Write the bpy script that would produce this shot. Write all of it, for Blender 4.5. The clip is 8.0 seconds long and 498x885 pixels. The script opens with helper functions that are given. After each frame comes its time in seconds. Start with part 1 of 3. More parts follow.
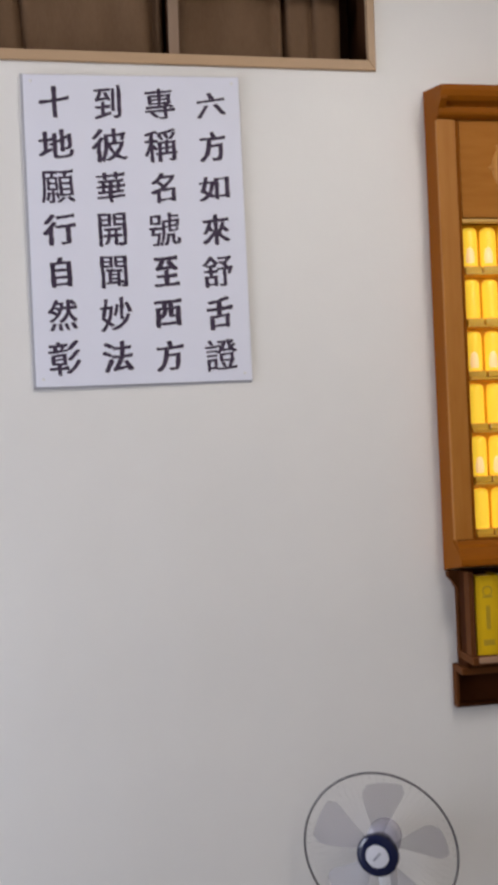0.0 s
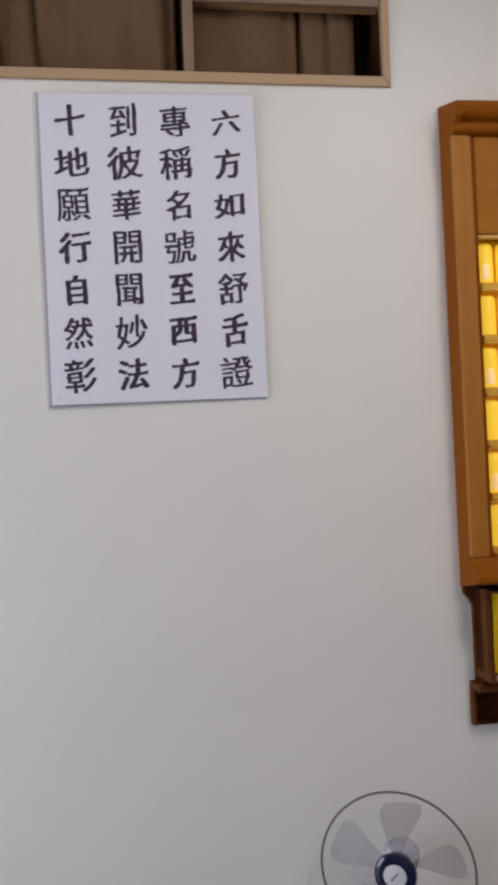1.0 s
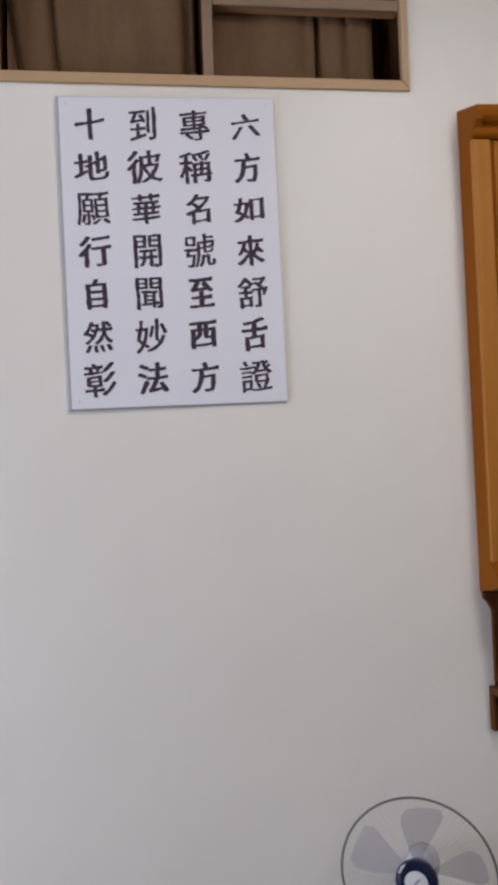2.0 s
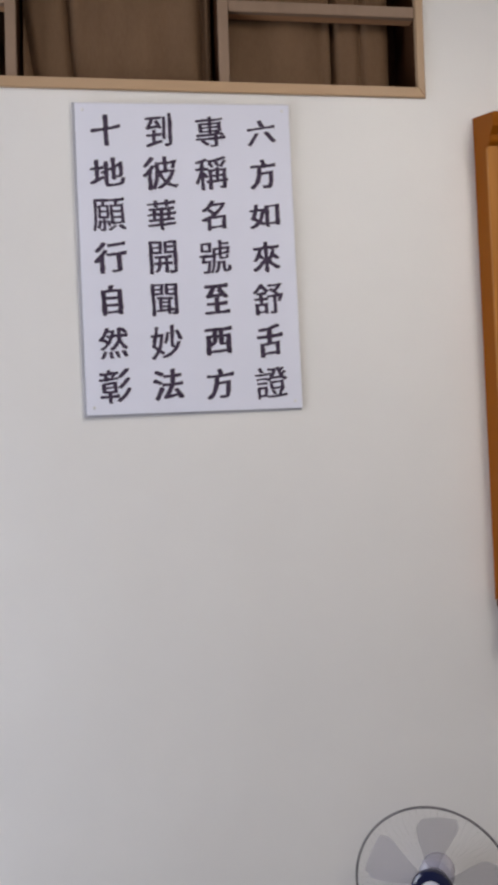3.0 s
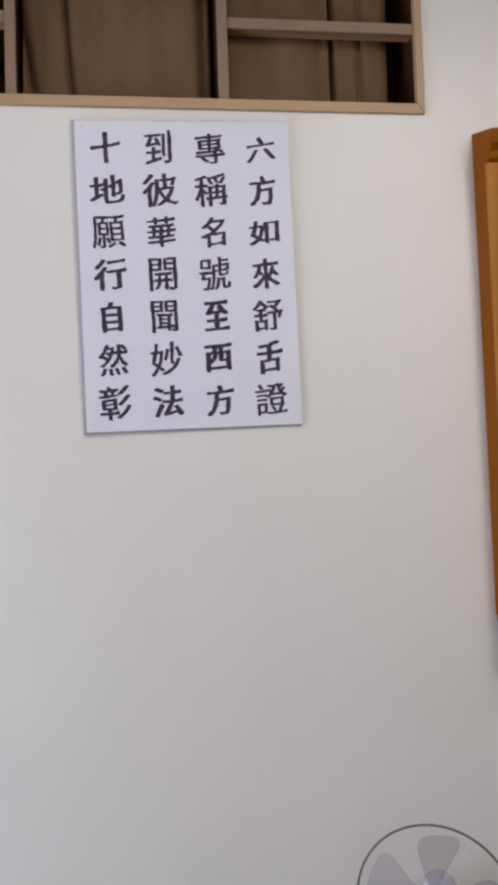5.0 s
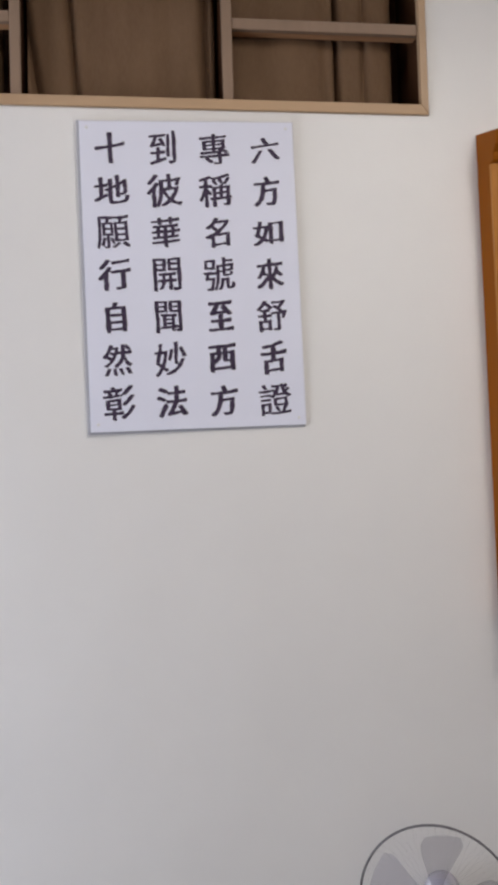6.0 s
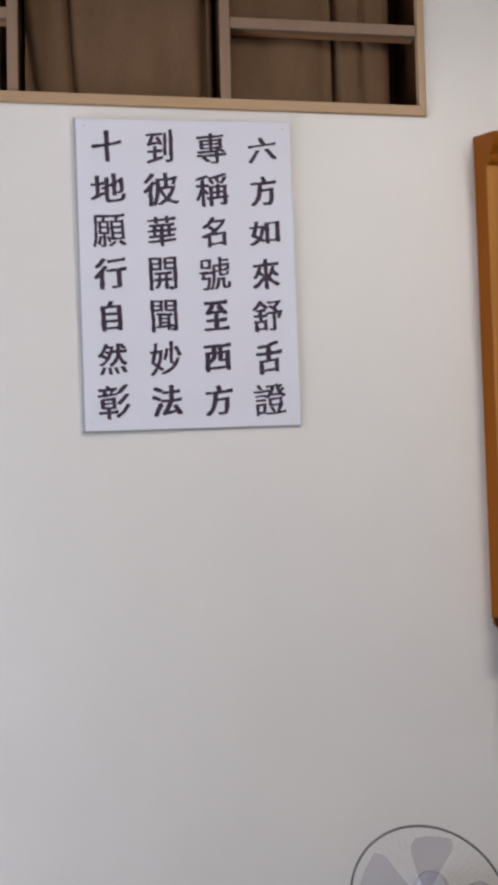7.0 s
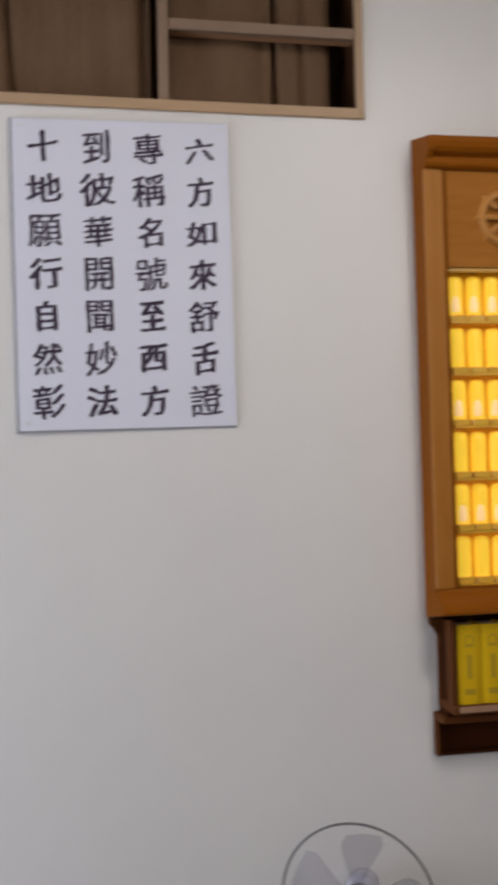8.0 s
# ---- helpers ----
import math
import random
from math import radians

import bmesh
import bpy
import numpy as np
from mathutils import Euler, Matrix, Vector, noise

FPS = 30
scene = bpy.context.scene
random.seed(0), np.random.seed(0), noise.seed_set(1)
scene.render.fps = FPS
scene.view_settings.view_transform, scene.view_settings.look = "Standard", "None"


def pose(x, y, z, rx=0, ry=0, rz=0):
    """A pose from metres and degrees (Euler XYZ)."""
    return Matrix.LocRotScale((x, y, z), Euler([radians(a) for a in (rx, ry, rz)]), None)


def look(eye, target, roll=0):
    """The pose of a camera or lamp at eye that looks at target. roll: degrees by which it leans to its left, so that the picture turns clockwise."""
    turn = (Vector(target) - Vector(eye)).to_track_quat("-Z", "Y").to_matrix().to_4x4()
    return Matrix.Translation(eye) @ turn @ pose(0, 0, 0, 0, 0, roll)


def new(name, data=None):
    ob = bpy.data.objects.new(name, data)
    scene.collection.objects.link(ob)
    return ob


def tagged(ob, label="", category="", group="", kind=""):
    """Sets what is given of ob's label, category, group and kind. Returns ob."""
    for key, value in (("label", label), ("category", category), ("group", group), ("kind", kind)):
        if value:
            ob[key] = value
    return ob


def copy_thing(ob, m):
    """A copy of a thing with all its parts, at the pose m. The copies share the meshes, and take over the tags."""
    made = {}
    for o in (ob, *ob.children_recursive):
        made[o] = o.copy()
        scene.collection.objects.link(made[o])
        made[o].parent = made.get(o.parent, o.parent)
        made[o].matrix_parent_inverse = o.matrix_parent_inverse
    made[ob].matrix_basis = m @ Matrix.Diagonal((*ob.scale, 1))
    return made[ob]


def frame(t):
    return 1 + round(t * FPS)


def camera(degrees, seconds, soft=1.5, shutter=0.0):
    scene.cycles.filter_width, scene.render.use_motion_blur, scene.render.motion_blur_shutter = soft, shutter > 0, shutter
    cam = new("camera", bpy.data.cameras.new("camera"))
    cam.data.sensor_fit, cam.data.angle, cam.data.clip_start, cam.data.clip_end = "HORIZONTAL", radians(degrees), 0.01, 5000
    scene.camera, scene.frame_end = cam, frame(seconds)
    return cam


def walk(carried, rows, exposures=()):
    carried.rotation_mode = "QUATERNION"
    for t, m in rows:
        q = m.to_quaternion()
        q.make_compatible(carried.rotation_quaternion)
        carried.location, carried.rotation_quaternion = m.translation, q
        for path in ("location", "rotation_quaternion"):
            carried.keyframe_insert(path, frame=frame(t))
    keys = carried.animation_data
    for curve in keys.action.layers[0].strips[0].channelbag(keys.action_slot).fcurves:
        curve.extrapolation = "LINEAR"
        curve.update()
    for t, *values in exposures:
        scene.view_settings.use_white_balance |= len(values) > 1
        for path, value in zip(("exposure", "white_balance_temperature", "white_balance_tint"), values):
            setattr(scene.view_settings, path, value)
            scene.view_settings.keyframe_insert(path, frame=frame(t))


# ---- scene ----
cam = camera(30.0, 8.0, soft=4.0, shutter=0.9)
PATH = [
    (0, (0.2, -2.548, 1.653), (0.495, -0.57, 1.69), -2.3),
    (0.2, (0.182, -2.537, 1.665), (0.487, -0.561, 1.708), -2.2),
    (0.5, (0.185, -2.542, 1.674), (0.486, -0.565, 1.72), -2.3),
    (1, (0.179, -2.541, 1.688), (0.459, -0.561, 1.736), -2.4),
    (1.5, (0.149, -2.534, 1.687), (0.427, -0.554, 1.738), -2.4),
    (3, (0.097, -2.516, 1.694), (0.37, -0.536, 1.764), -2.2),
    (3.5, (0.069, -2.507, 1.693), (0.338, -0.527, 1.761), -2.1),
    (4, (0.072, -2.514, 1.697), (0.337, -0.533, 1.774), -2.2),
    (4.5, (0.092, -2.523, 1.71), (0.36, -0.543, 1.791), -2.1),
    (5, (0.1, -2.517, 1.725), (0.372, -0.537, 1.806), -2.3),
    (6.5, (0.086, -2.518, 1.727), (0.36, -0.538, 1.808), -2.0),
    (7, (0.094, -2.519, 1.737), (0.374, -0.54, 1.809), -1.7),
    (7.5, (0.094, -2.525, 1.745), (0.395, -0.549, 1.807), -1.6),
    (7.6, (0.095, -2.517, 1.748), (0.408, -0.542, 1.813), -1.5),
    (7.7, (0.107, -2.517, 1.747), (0.434, -0.545, 1.805), -1.4),
    (7.8, (0.133, -2.521, 1.748), (0.463, -0.549, 1.814), -1.4),
    (7.9, (0.17, -2.533, 1.747), (0.498, -0.561, 1.807), -1.4),
    (8, (0.213, -2.549, 1.746), (0.535, -0.576, 1.808), -1.5),
]
walk(cam, [(t, look(eye, target, roll)) for t, eye, target, roll in PATH],
     exposures=((0, 0.0), (0.5, -0.19), (1.5, -0.17), (3.0, -0.02), (7.5, 0.0), (7.7, -0.04), (7.9, -0.16), (8.0, -0.22)))

# ---- world and lights ----
world = bpy.data.worlds.new("sky")
scene.world = world
world.use_nodes = True
wn = world.node_tree.nodes
sky = wn.new("ShaderNodeTexSky")
sky.sky_type = "NISHITA"
sky.sun_disc = False
sky.sun_elevation, sky.sun_rotation = radians(38), radians(120)
wn["Background"].inputs["Strength"].default_value = 0.12
world.node_tree.links.new(sky.outputs[0], wn["Background"].inputs[0])


def area(name, m, sx, sy, watts, colour):
    data = bpy.data.lights.new(name, "AREA")
    data.shape, data.size, data.size_y, data.energy, data.color = "RECTANGLE", sx, sy, watts, colour
    ob = new(name, data)
    ob.matrix_world = m
    return ob


CEIL = 3.5
X0, X1, Y0 = -2.6, 3.4, -4.6
# two unseen square lamps in a row along the lettered wall, added to brighten it
LAMPS = ((1.35, -1.65, CEIL - 0.09), (0.0, -1.2, CEIL - 0.09))
for at, watts in zip(LAMPS, (21, 6)):
    area("added_lamp_light", pose(*at), 0.30, 0.30, watts, (1.0, 0.93, 0.86))
# an unseen bare bulb farther off on the cabinet's side, set by the leftward shadows
BULB = (2.1, -3.7, 3.05)
bulb = bpy.data.lights.new("bulb_light", "POINT")
bulb.energy, bulb.color, bulb.shadow_soft_size = 52, (1.0, 0.93, 0.86), 0.15
new("bulb_light", bulb).location = BULB
# fill added as daylight from an unseen tall doorway in the west wall
area("added_door_light", pose(X0 - 0.02, -1.2, 1.15, 90, 0, -90), 1.5, 2.0, 76, (0.84, 0.88, 1.0))


# ---- materials ----
def mat(name, colour, rough=0.5, metal=0.0, spec=0.5, grain=(0, 0), tint=None, amount=0.0, bump=0.0, bumpscale=200.0, stretch=(1, 1, 1), emit=None, strength=0.0, coat=0.0, detail=4.0, wave=0.0):
    """Principled surface: base colour, mixed with a second tint by noise at two scales, with fine relief."""
    m = bpy.data.materials.new(name)
    m.use_nodes = True
    n, l = m.node_tree.nodes, m.node_tree.links
    p = n["Principled BSDF"]
    p.inputs["Base Color"].default_value = (*colour, 1)
    p.inputs["Roughness"].default_value = rough
    p.inputs["Metallic"].default_value = metal
    p.inputs["Specular IOR Level"].default_value = spec
    p.inputs["Coat Weight"].default_value = coat
    co = n.new("ShaderNodeTexCoord")
    mp = n.new("ShaderNodeMapping")
    mp.inputs["Scale"].default_value = stretch
    l.new(co.outputs["Object"], mp.inputs["Vector"])
    if amount:
        big, small = n.new("ShaderNodeTexNoise"), n.new("ShaderNodeTexNoise")
        for tex, sc in ((big, grain[0]), (small, grain[1])):
            tex.inputs["Scale"].default_value = sc
            tex.inputs["Detail"].default_value = detail
            l.new(mp.outputs[0], tex.inputs["Vector"])
        add = n.new("ShaderNodeMath")
        add.operation = "MULTIPLY_ADD"
        add.inputs[1].default_value = 0.6
        half = n.new("ShaderNodeMath")
        half.operation = "MULTIPLY"
        half.inputs[1].default_value = 0.4
        l.new(small.outputs[0], half.inputs[0])
        l.new(big.outputs[0], add.inputs[0])
        l.new(half.outputs[0], add.inputs[2])
        ramp = n.new("ShaderNodeMapRange")
        ramp.inputs["From Min"].default_value, ramp.inputs["From Max"].default_value = 0.36, 0.64
        ramp.inputs["To Max"].default_value = amount
        l.new(add.outputs[0], ramp.inputs[0])
        mix = n.new("ShaderNodeMix")
        mix.data_type = "RGBA"
        mix.inputs["A"].default_value, mix.inputs["B"].default_value = (*colour, 1), (*tint, 1)
        l.new(ramp.outputs[0], mix.inputs["Factor"])
        l.new(mix.outputs["Result"], p.inputs["Base Color"])
    if bump:
        bt, bn = n.new("ShaderNodeTexNoise"), n.new("ShaderNodeBump")
        bt.inputs["Scale"].default_value, bt.inputs["Detail"].default_value = bumpscale, 5
        bn.inputs["Strength"].default_value, bn.inputs["Distance"].default_value = bump, 0.002
        l.new(mp.outputs[0], bt.inputs["Vector"])
        l.new(bt.outputs[0], bn.inputs["Height"])
        l.new(bn.outputs[0], p.inputs["Normal"])
        if wave:
            wt, wb = n.new("ShaderNodeTexNoise"), n.new("ShaderNodeBump")
            wt.inputs["Scale"].default_value, wt.inputs["Detail"].default_value = 3.2, 2
            wb.inputs["Strength"].default_value, wb.inputs["Distance"].default_value = 1.0, wave
            l.new(mp.outputs[0], wt.inputs["Vector"])
            l.new(wt.outputs[0], wb.inputs["Height"])
            l.new(wb.outputs[0], bn.inputs["Normal"])
    if emit:
        p.inputs["Emission Color"].default_value = (*emit, 1)
        p.inputs["Emission Strength"].default_value = strength
    return m


def clear(name, colour, seen, rough=0.1):
    """Thin clear plastic: part of the light goes straight through."""
    m = mat(name, colour, rough)
    n, l = m.node_tree.nodes, m.node_tree.links
    tr, mx = n.new("ShaderNodeBsdfTransparent"), n.new("ShaderNodeMixShader")
    mx.inputs[0].default_value = seen
    l.new(tr.outputs[0], mx.inputs[1])
    l.new(n["Principled BSDF"].outputs[0], mx.inputs[2])
    l.new(mx.outputs[0], n["Material Output"].inputs["Surface"])
    return m


PAINT = mat("wall_paint", (0.775, 0.764, 0.755), 0.42, spec=0.4, grain=(1.1, 9), tint=(0.74, 0.73, 0.725), amount=0.5, bump=0.12, bumpscale=55, wave=0.008)
# unseen walls, ceiling and floor: tones kept down to hold back bounce light
FARWALL = mat("beige_paint", (0.36, 0.33, 0.30), 0.6, grain=(1.1, 9), tint=(0.33, 0.30, 0.275), amount=0.5)
CEILING = mat("ceiling_paint", (0.60, 0.59, 0.58), 0.8, grain=(1, 12), tint=(0.56, 0.55, 0.54), amount=0.4)
FLOOR = mat("floor_tile", (0.15, 0.15, 0.16), 0.3, grain=(2, 30), tint=(0.11, 0.11, 0.12), amount=0.6)
PALE = mat("pale_wood", (0.48, 0.315, 0.18), 0.5, grain=(9, 50), tint=(0.40, 0.26, 0.15), amount=0.7, bump=0.1, bumpscale=60, stretch=(0.15, 1, 1))
PALE_UP = mat("pale_wood_upright", (0.46, 0.315, 0.195), 0.5, grain=(9, 50), tint=(0.40, 0.26, 0.15), amount=0.7, bump=0.1, bumpscale=60, stretch=(1, 1, 0.15))
# the veneer's own grey-brown, taken darker for shade on the divider fronts
VENEER = mat("shaded_grey_veneer", (0.275, 0.18, 0.12), 0.55, grain=(7, 45), tint=(0.215, 0.14, 0.092), amount=0.7, bump=0.1, bumpscale=60, stretch=(1, 1, 0.15))
UNDER = mat("brown_board", (0.46, 0.25, 0.13), 0.6, spec=0.25, grain=(6, 40), tint=(0.21, 0.115, 0.06), amount=0.6, stretch=(0.2, 1, 1))
# the recess's shade is put into these near-black boards
NICHE_SHADE = mat("shaded_niche_board", (0.055, 0.022, 0.010), 0.65, spec=0.12, grain=(6, 40), tint=(0.06, 0.025, 0.011), amount=0.6)
CLOTH = mat("brown_cloth", (0.178, 0.106, 0.060), 0.75, spec=0.25, grain=(14, 160), tint=(0.135, 0.077, 0.043), amount=0.7, bump=0.25, bumpscale=500, stretch=(1, 1, 0.35))
# darker teak: the shade on the cabinet's side panels is put into it
TEAK_SHADED = mat("shaded_orange_teak", (0.245, 0.068, 0.003), 0.55, spec=0.07, grain=(7, 60), tint=(0.25, 0.078, 0.005), amount=0.75, bump=0.08, bumpscale=80, stretch=(1, 1, 0.12))
TEAK_X = mat("orange_teak_across", (0.275, 0.078, 0.003), 0.55, spec=0.07, grain=(7, 60), tint=(0.25, 0.078, 0.005), amount=0.75, bump=0.08, bumpscale=80, stretch=(0.12, 1, 1))
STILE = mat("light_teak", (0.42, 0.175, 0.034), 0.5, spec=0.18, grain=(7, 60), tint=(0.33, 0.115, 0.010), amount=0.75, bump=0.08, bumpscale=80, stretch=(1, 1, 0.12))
HEADWOOD = mat("head_teak", (0.40, 0.155, 0.022), 0.55, spec=0.12, grain=(7, 60), tint=(0.31, 0.105, 0.010), amount=0.7, bump=0.08, bumpscale=80, stretch=(0.2, 1, 1))
# brown wood, taken darker for the shade on the posts
UMBER_SHADED = mat("shaded_umber_wood", (0.115, 0.038, 0.010), 0.6, spec=0.08, grain=(8, 60), tint=(0.085, 0.028, 0.008), amount=0.7, stretch=(0.2, 1, 1))
# pale tone stands for light on the book shelf's front edge
LIP = mat("lit_edge", (0.42, 0.25, 0.16), 0.5, grain=(30, 90), tint=(0.28, 0.15, 0.08), amount=0.8, stretch=(0.2, 1, 1))
CARVED = mat("carved_teak", (0.52, 0.24, 0.055), 0.5, spec=0.25, grain=(20, 90), tint=(0.40, 0.16, 0.03), amount=0.6)
# near-black teak: shade under the cabinet is put into the colour
SHADEWOOD = mat("shaded_teak", (0.050, 0.013, 0.003), 0.6, spec=0.05, grain=(8, 60), tint=(0.04, 0.012, 0.004), amount=0.7, stretch=(0.2, 1, 1))
PANEL = mat("print_panel", (0.74, 0.755, 0.87), 0.6, spec=0.35, grain=(3, 40), tint=(0.72, 0.735, 0.845), amount=0.5)
PANEL_EDGE = mat("panel_edge", (0.62, 0.61, 0.63), 0.4)
SHADOW_EDGE = mat("shadow_grey", (0.40, 0.40, 0.44), 0.5, grain=(20, 90), tint=(0.36, 0.36, 0.40), amount=0.5)
INK = mat("black_ink", (0.030, 0.020, 0.044), 0.6, spec=0.25, grain=(40, 200), tint=(0.085, 0.06, 0.105), amount=0.8)
STEEL = mat("screw_cap", (0.72, 0.72, 0.74), 0.35, metal=0.3)
GREY_RING = mat("grey_guard_ring", (0.12, 0.112, 0.12), 0.35, grain=(30, 200), tint=(0.14, 0.13, 0.135), amount=0.4)
NAVY = mat("navy_plastic", (0.008, 0.011, 0.042), 0.1)
CAP = mat("cap_plastic", (0.62, 0.62, 0.68), 0.3)
MARK = mat("cap_mark", (0.26, 0.26, 0.32), 0.4)
MOTOR = mat("motor_grey", (0.46, 0.45, 0.53), 0.15)
WHITEPL = mat("white_plastic", (0.72, 0.72, 0.74), 0.3)
WIRE = clear("guard_wire", (0.8, 0.79, 0.88), 0.14, 0.5)
BLADE = clear("smoke_blade", (0.22, 0.205, 0.275), 0.36, 0.30)
LAMPGLOW = mat("lamp_plastic", (0.85, 0.5, 0.03), 0.3, emit=(1.0, 0.64, 0.05), strength=0.62)
LAMPWARM = mat("lamp_pale_patch", (0.9, 0.66, 0.34), 0.3, emit=(1.0, 0.62, 0.26), strength=0.60)
LAMPBASE = mat("lamp_base", (0.80, 0.47, 0.04), 0.28, grain=(60, 200), tint=(0.82, 0.55, 0.085), amount=0.6, coat=0.3)
LAMPLIP = mat("pale_strip", (0.66, 0.38, 0.08), 0.35)
BOOK = mat("yellow_cover", (0.70, 0.45, 0.004), 0.5, spec=0.25, grain=(12, 90), tint=(0.58, 0.36, 0.004), amount=0.5)
BOOKMARK = mat("spine_print", (0.42, 0.275, 0.007), 0.5)
PAGES = mat("paper_block", (0.72, 0.66, 0.52), 0.8)
LENS = mat("diffuser", (0.9, 0.9, 0.88), 0.5, emit=(1.0, 0.95, 0.88), strength=2.0)


# ---- mesh helpers ----
def part(name, bm, material, parent=None, label=""):
    bmesh.ops.recalc_face_normals(bm, faces=bm.faces)
    me = bpy.data.meshes.new(name)
    bm.to_mesh(me)
    bm.free()
    me.materials.append(material)
    ob = new(name, me)
    ob.parent = parent
    if label:
        tagged(ob, label)
    return ob


def smooth(ob, angle=40):
    me = ob.data
    for f in me.polygons:
        f.use_smooth = True
    me.set_sharp_from_angle(angle=radians(angle))
    return ob


def box(bm, x0, x1, y0, y1, z0, z1, bev=0.0, seg=1):
    r = bmesh.ops.create_cube(bm, size=1.0)
    for v in r["verts"]:
        v.co = Vector((x0 + (v.co.x + 0.5) * (x1 - x0), y0 + (v.co.y + 0.5) * (y1 - y0), z0 + (v.co.z + 0.5) * (z1 - z0)))
    if bev:
        edges = {e for v in r["verts"] for e in v.link_edges}
        bmesh.ops.bevel(bm, geom=list(edges), offset=bev, segments=seg, profile=0.5, affect="EDGES")
    return bm


def boxed(*a, **k):
    return box(bmesh.new(), *a, **k)


def lathe(bm, profile, seg=48, m=Matrix(), closed=False):
    """Turns (radius, height) points about the z axis of m."""
    rings = []
    for r, h in profile:
        rings.append([bm.verts.new(m @ Vector((r * math.cos(a), r * math.sin(a), h))) for a in (2 * math.pi * i / seg for i in range(seg))] if r > 1e-6 else [bm.verts.new(m @ Vector((0, 0, h)))])
    pairs = list(zip(rings, rings[1:])) + ([(rings[-1], rings[0])] if closed else [])
    for a, b in pairs:
        for i in range(seg):
            j = (i + 1) % seg
            q = [a[i % len(a)], a[j % len(a)], b[j % len(b)], b[i % len(b)]]
            q = list(dict.fromkeys(q))
            if len(q) > 2:
                bm.faces.new(q)
    return bm


def torus(bm, R, r, m=Matrix(), seg=72, side=10):
    return lathe(bm, [(R + r * math.cos(2 * math.pi * k / side), r * math.sin(2 * math.pi * k / side)) for k in range(side)], seg, m, True)


def tube(bm, pts, r, side=6):
    """A round bar along a line of points."""
    rings = []
    for i, p in enumerate(pts):
        d = (pts[min(i + 1, len(pts) - 1)] - pts[max(i - 1, 0)]).normalized()
        u = d.orthogonal().normalized()
        w = d.cross(u)
        rings.append([bm.verts.new(p + r * (math.cos(2 * math.pi * k / side) * u + math.sin(2 * math.pi * k / side) * w)) for k in range(side)])
    for a, b in zip(rings, rings[1:]):
        for k in range(side):
            bm.faces.new((a[k], a[(k + 1) % side], b[(k + 1) % side], b[k]))
    bm.faces.new(rings[0][::-1])
    bm.faces.new(rings[-1])
    return bm


def prism(bm, poly, axis, a, b):
    """A flat outline pushed from a to b along an axis; the outline's pairs fill the other two axes in order."""
    def put(p, d):
        c = list(p)
        c.insert("xyz".index(axis), d)
        return bm.verts.new(c)
    lo, hi = [put(p, a) for p in poly], [put(p, b) for p in poly]
    bm.faces.new(lo)
    bm.faces.new(hi[::-1])
    for i in range(len(poly)):
        j = (i + 1) % len(poly)
        bm.faces.new((lo[i], lo[j], hi[j], hi[i]))
    return bm


def thing(name, label, category, at=(0, 0, 0), group="", kind=""):
    ob = new(name)
    ob.location = at
    return tagged(ob, label, category, group, kind)


# ---- the room ----
NX0, NX1, NZ0, NZ1 = -1.32, 0.988, 2.746, 3.30   # outer edges of the shelf niche
ND = 0.2
# the joinery hangs a little out of level, lower towards the cabinet
NICHE_SET = Matrix.Translation((NX1, 0, NZ0)) @ pose(0, 0, 0, 0, 0.5, 0) @ Matrix.Translation((-NX1, 0, -NZ0))
CLOTH_Y = 0.066


def wall_with_hole(name, label, axis, at, thick, a0, a1, h0, h1, hole, paint):
    """A wall of one mesh round one opening."""
    bm = bmesh.new()
    u0, u1, z0, z1 = hole
    for p0, p1, q0, q1 in ((a0, u0, h0, h1), (u1, a1, h0, h1), (u0, u1, h0, z0), (u0, u1, z1, h1)):
        if p1 - p0 > 1e-4 and q1 - q0 > 1e-4:
            lo, hi = sorted((at, at + thick))
            if axis == "y":
                box(bm, p0, p1, lo, hi, q0, q1)
            else:
                box(bm, lo, hi, p0, p1, q0, q1)
    bmesh.ops.remove_doubles(bm, verts=bm.verts, dist=1e-5)
    ob = part(name, bm, paint)
    return tagged(ob, label, "wall", kind="structure")


wall_with_hole("wall_north", "off-white painted plaster wall with a wooden shelf niche", "y", 0.0, 0.34, X0 - 0.2, X1 + 0.2, 0, CEIL, (NX0 + 0.012, NX1 - 0.012, NZ0 + 0.024, NZ1 + 0.004), PAINT)
tagged(part("wall_east", boxed(X1, X1 + 0.2, Y0, 0, 0, CEIL), FARWALL), "unseen plain beige painted plaster wall, kept dark against bounce light", "wall", kind="structure")
tagged(part("wall_south", boxed(X0 - 0.2, X1 + 0.2, Y0 - 0.2, Y0, 0, CEIL), FARWALL), "unseen plain beige painted plaster wall, kept dark against bounce light", "wall", kind="structure")
wall_with_hole("wall_west", "unseen beige painted plaster wall, open doorway added for fill light", "x", X0, -0.2, Y0, 0, 0, CEIL, (-2.0, -0.4, 0.1, 2.2), FARWALL)
tagged(part("floor", boxed(X0 - 0.2, X1 + 0.2, Y0 - 0.2, 0.34, -0.15, 0), FLOOR), "unseen dark grey polished tile floor, kept dark against bounce light", "floor", kind="structure")
tagged(part("ceiling", boxed(X0 - 0.2, X1 + 0.2, Y0 - 0.2, 0.34, CEIL, CEIL + 0.15), CEILING), "unseen pale grey painted ceiling", "ceiling", kind="structure")


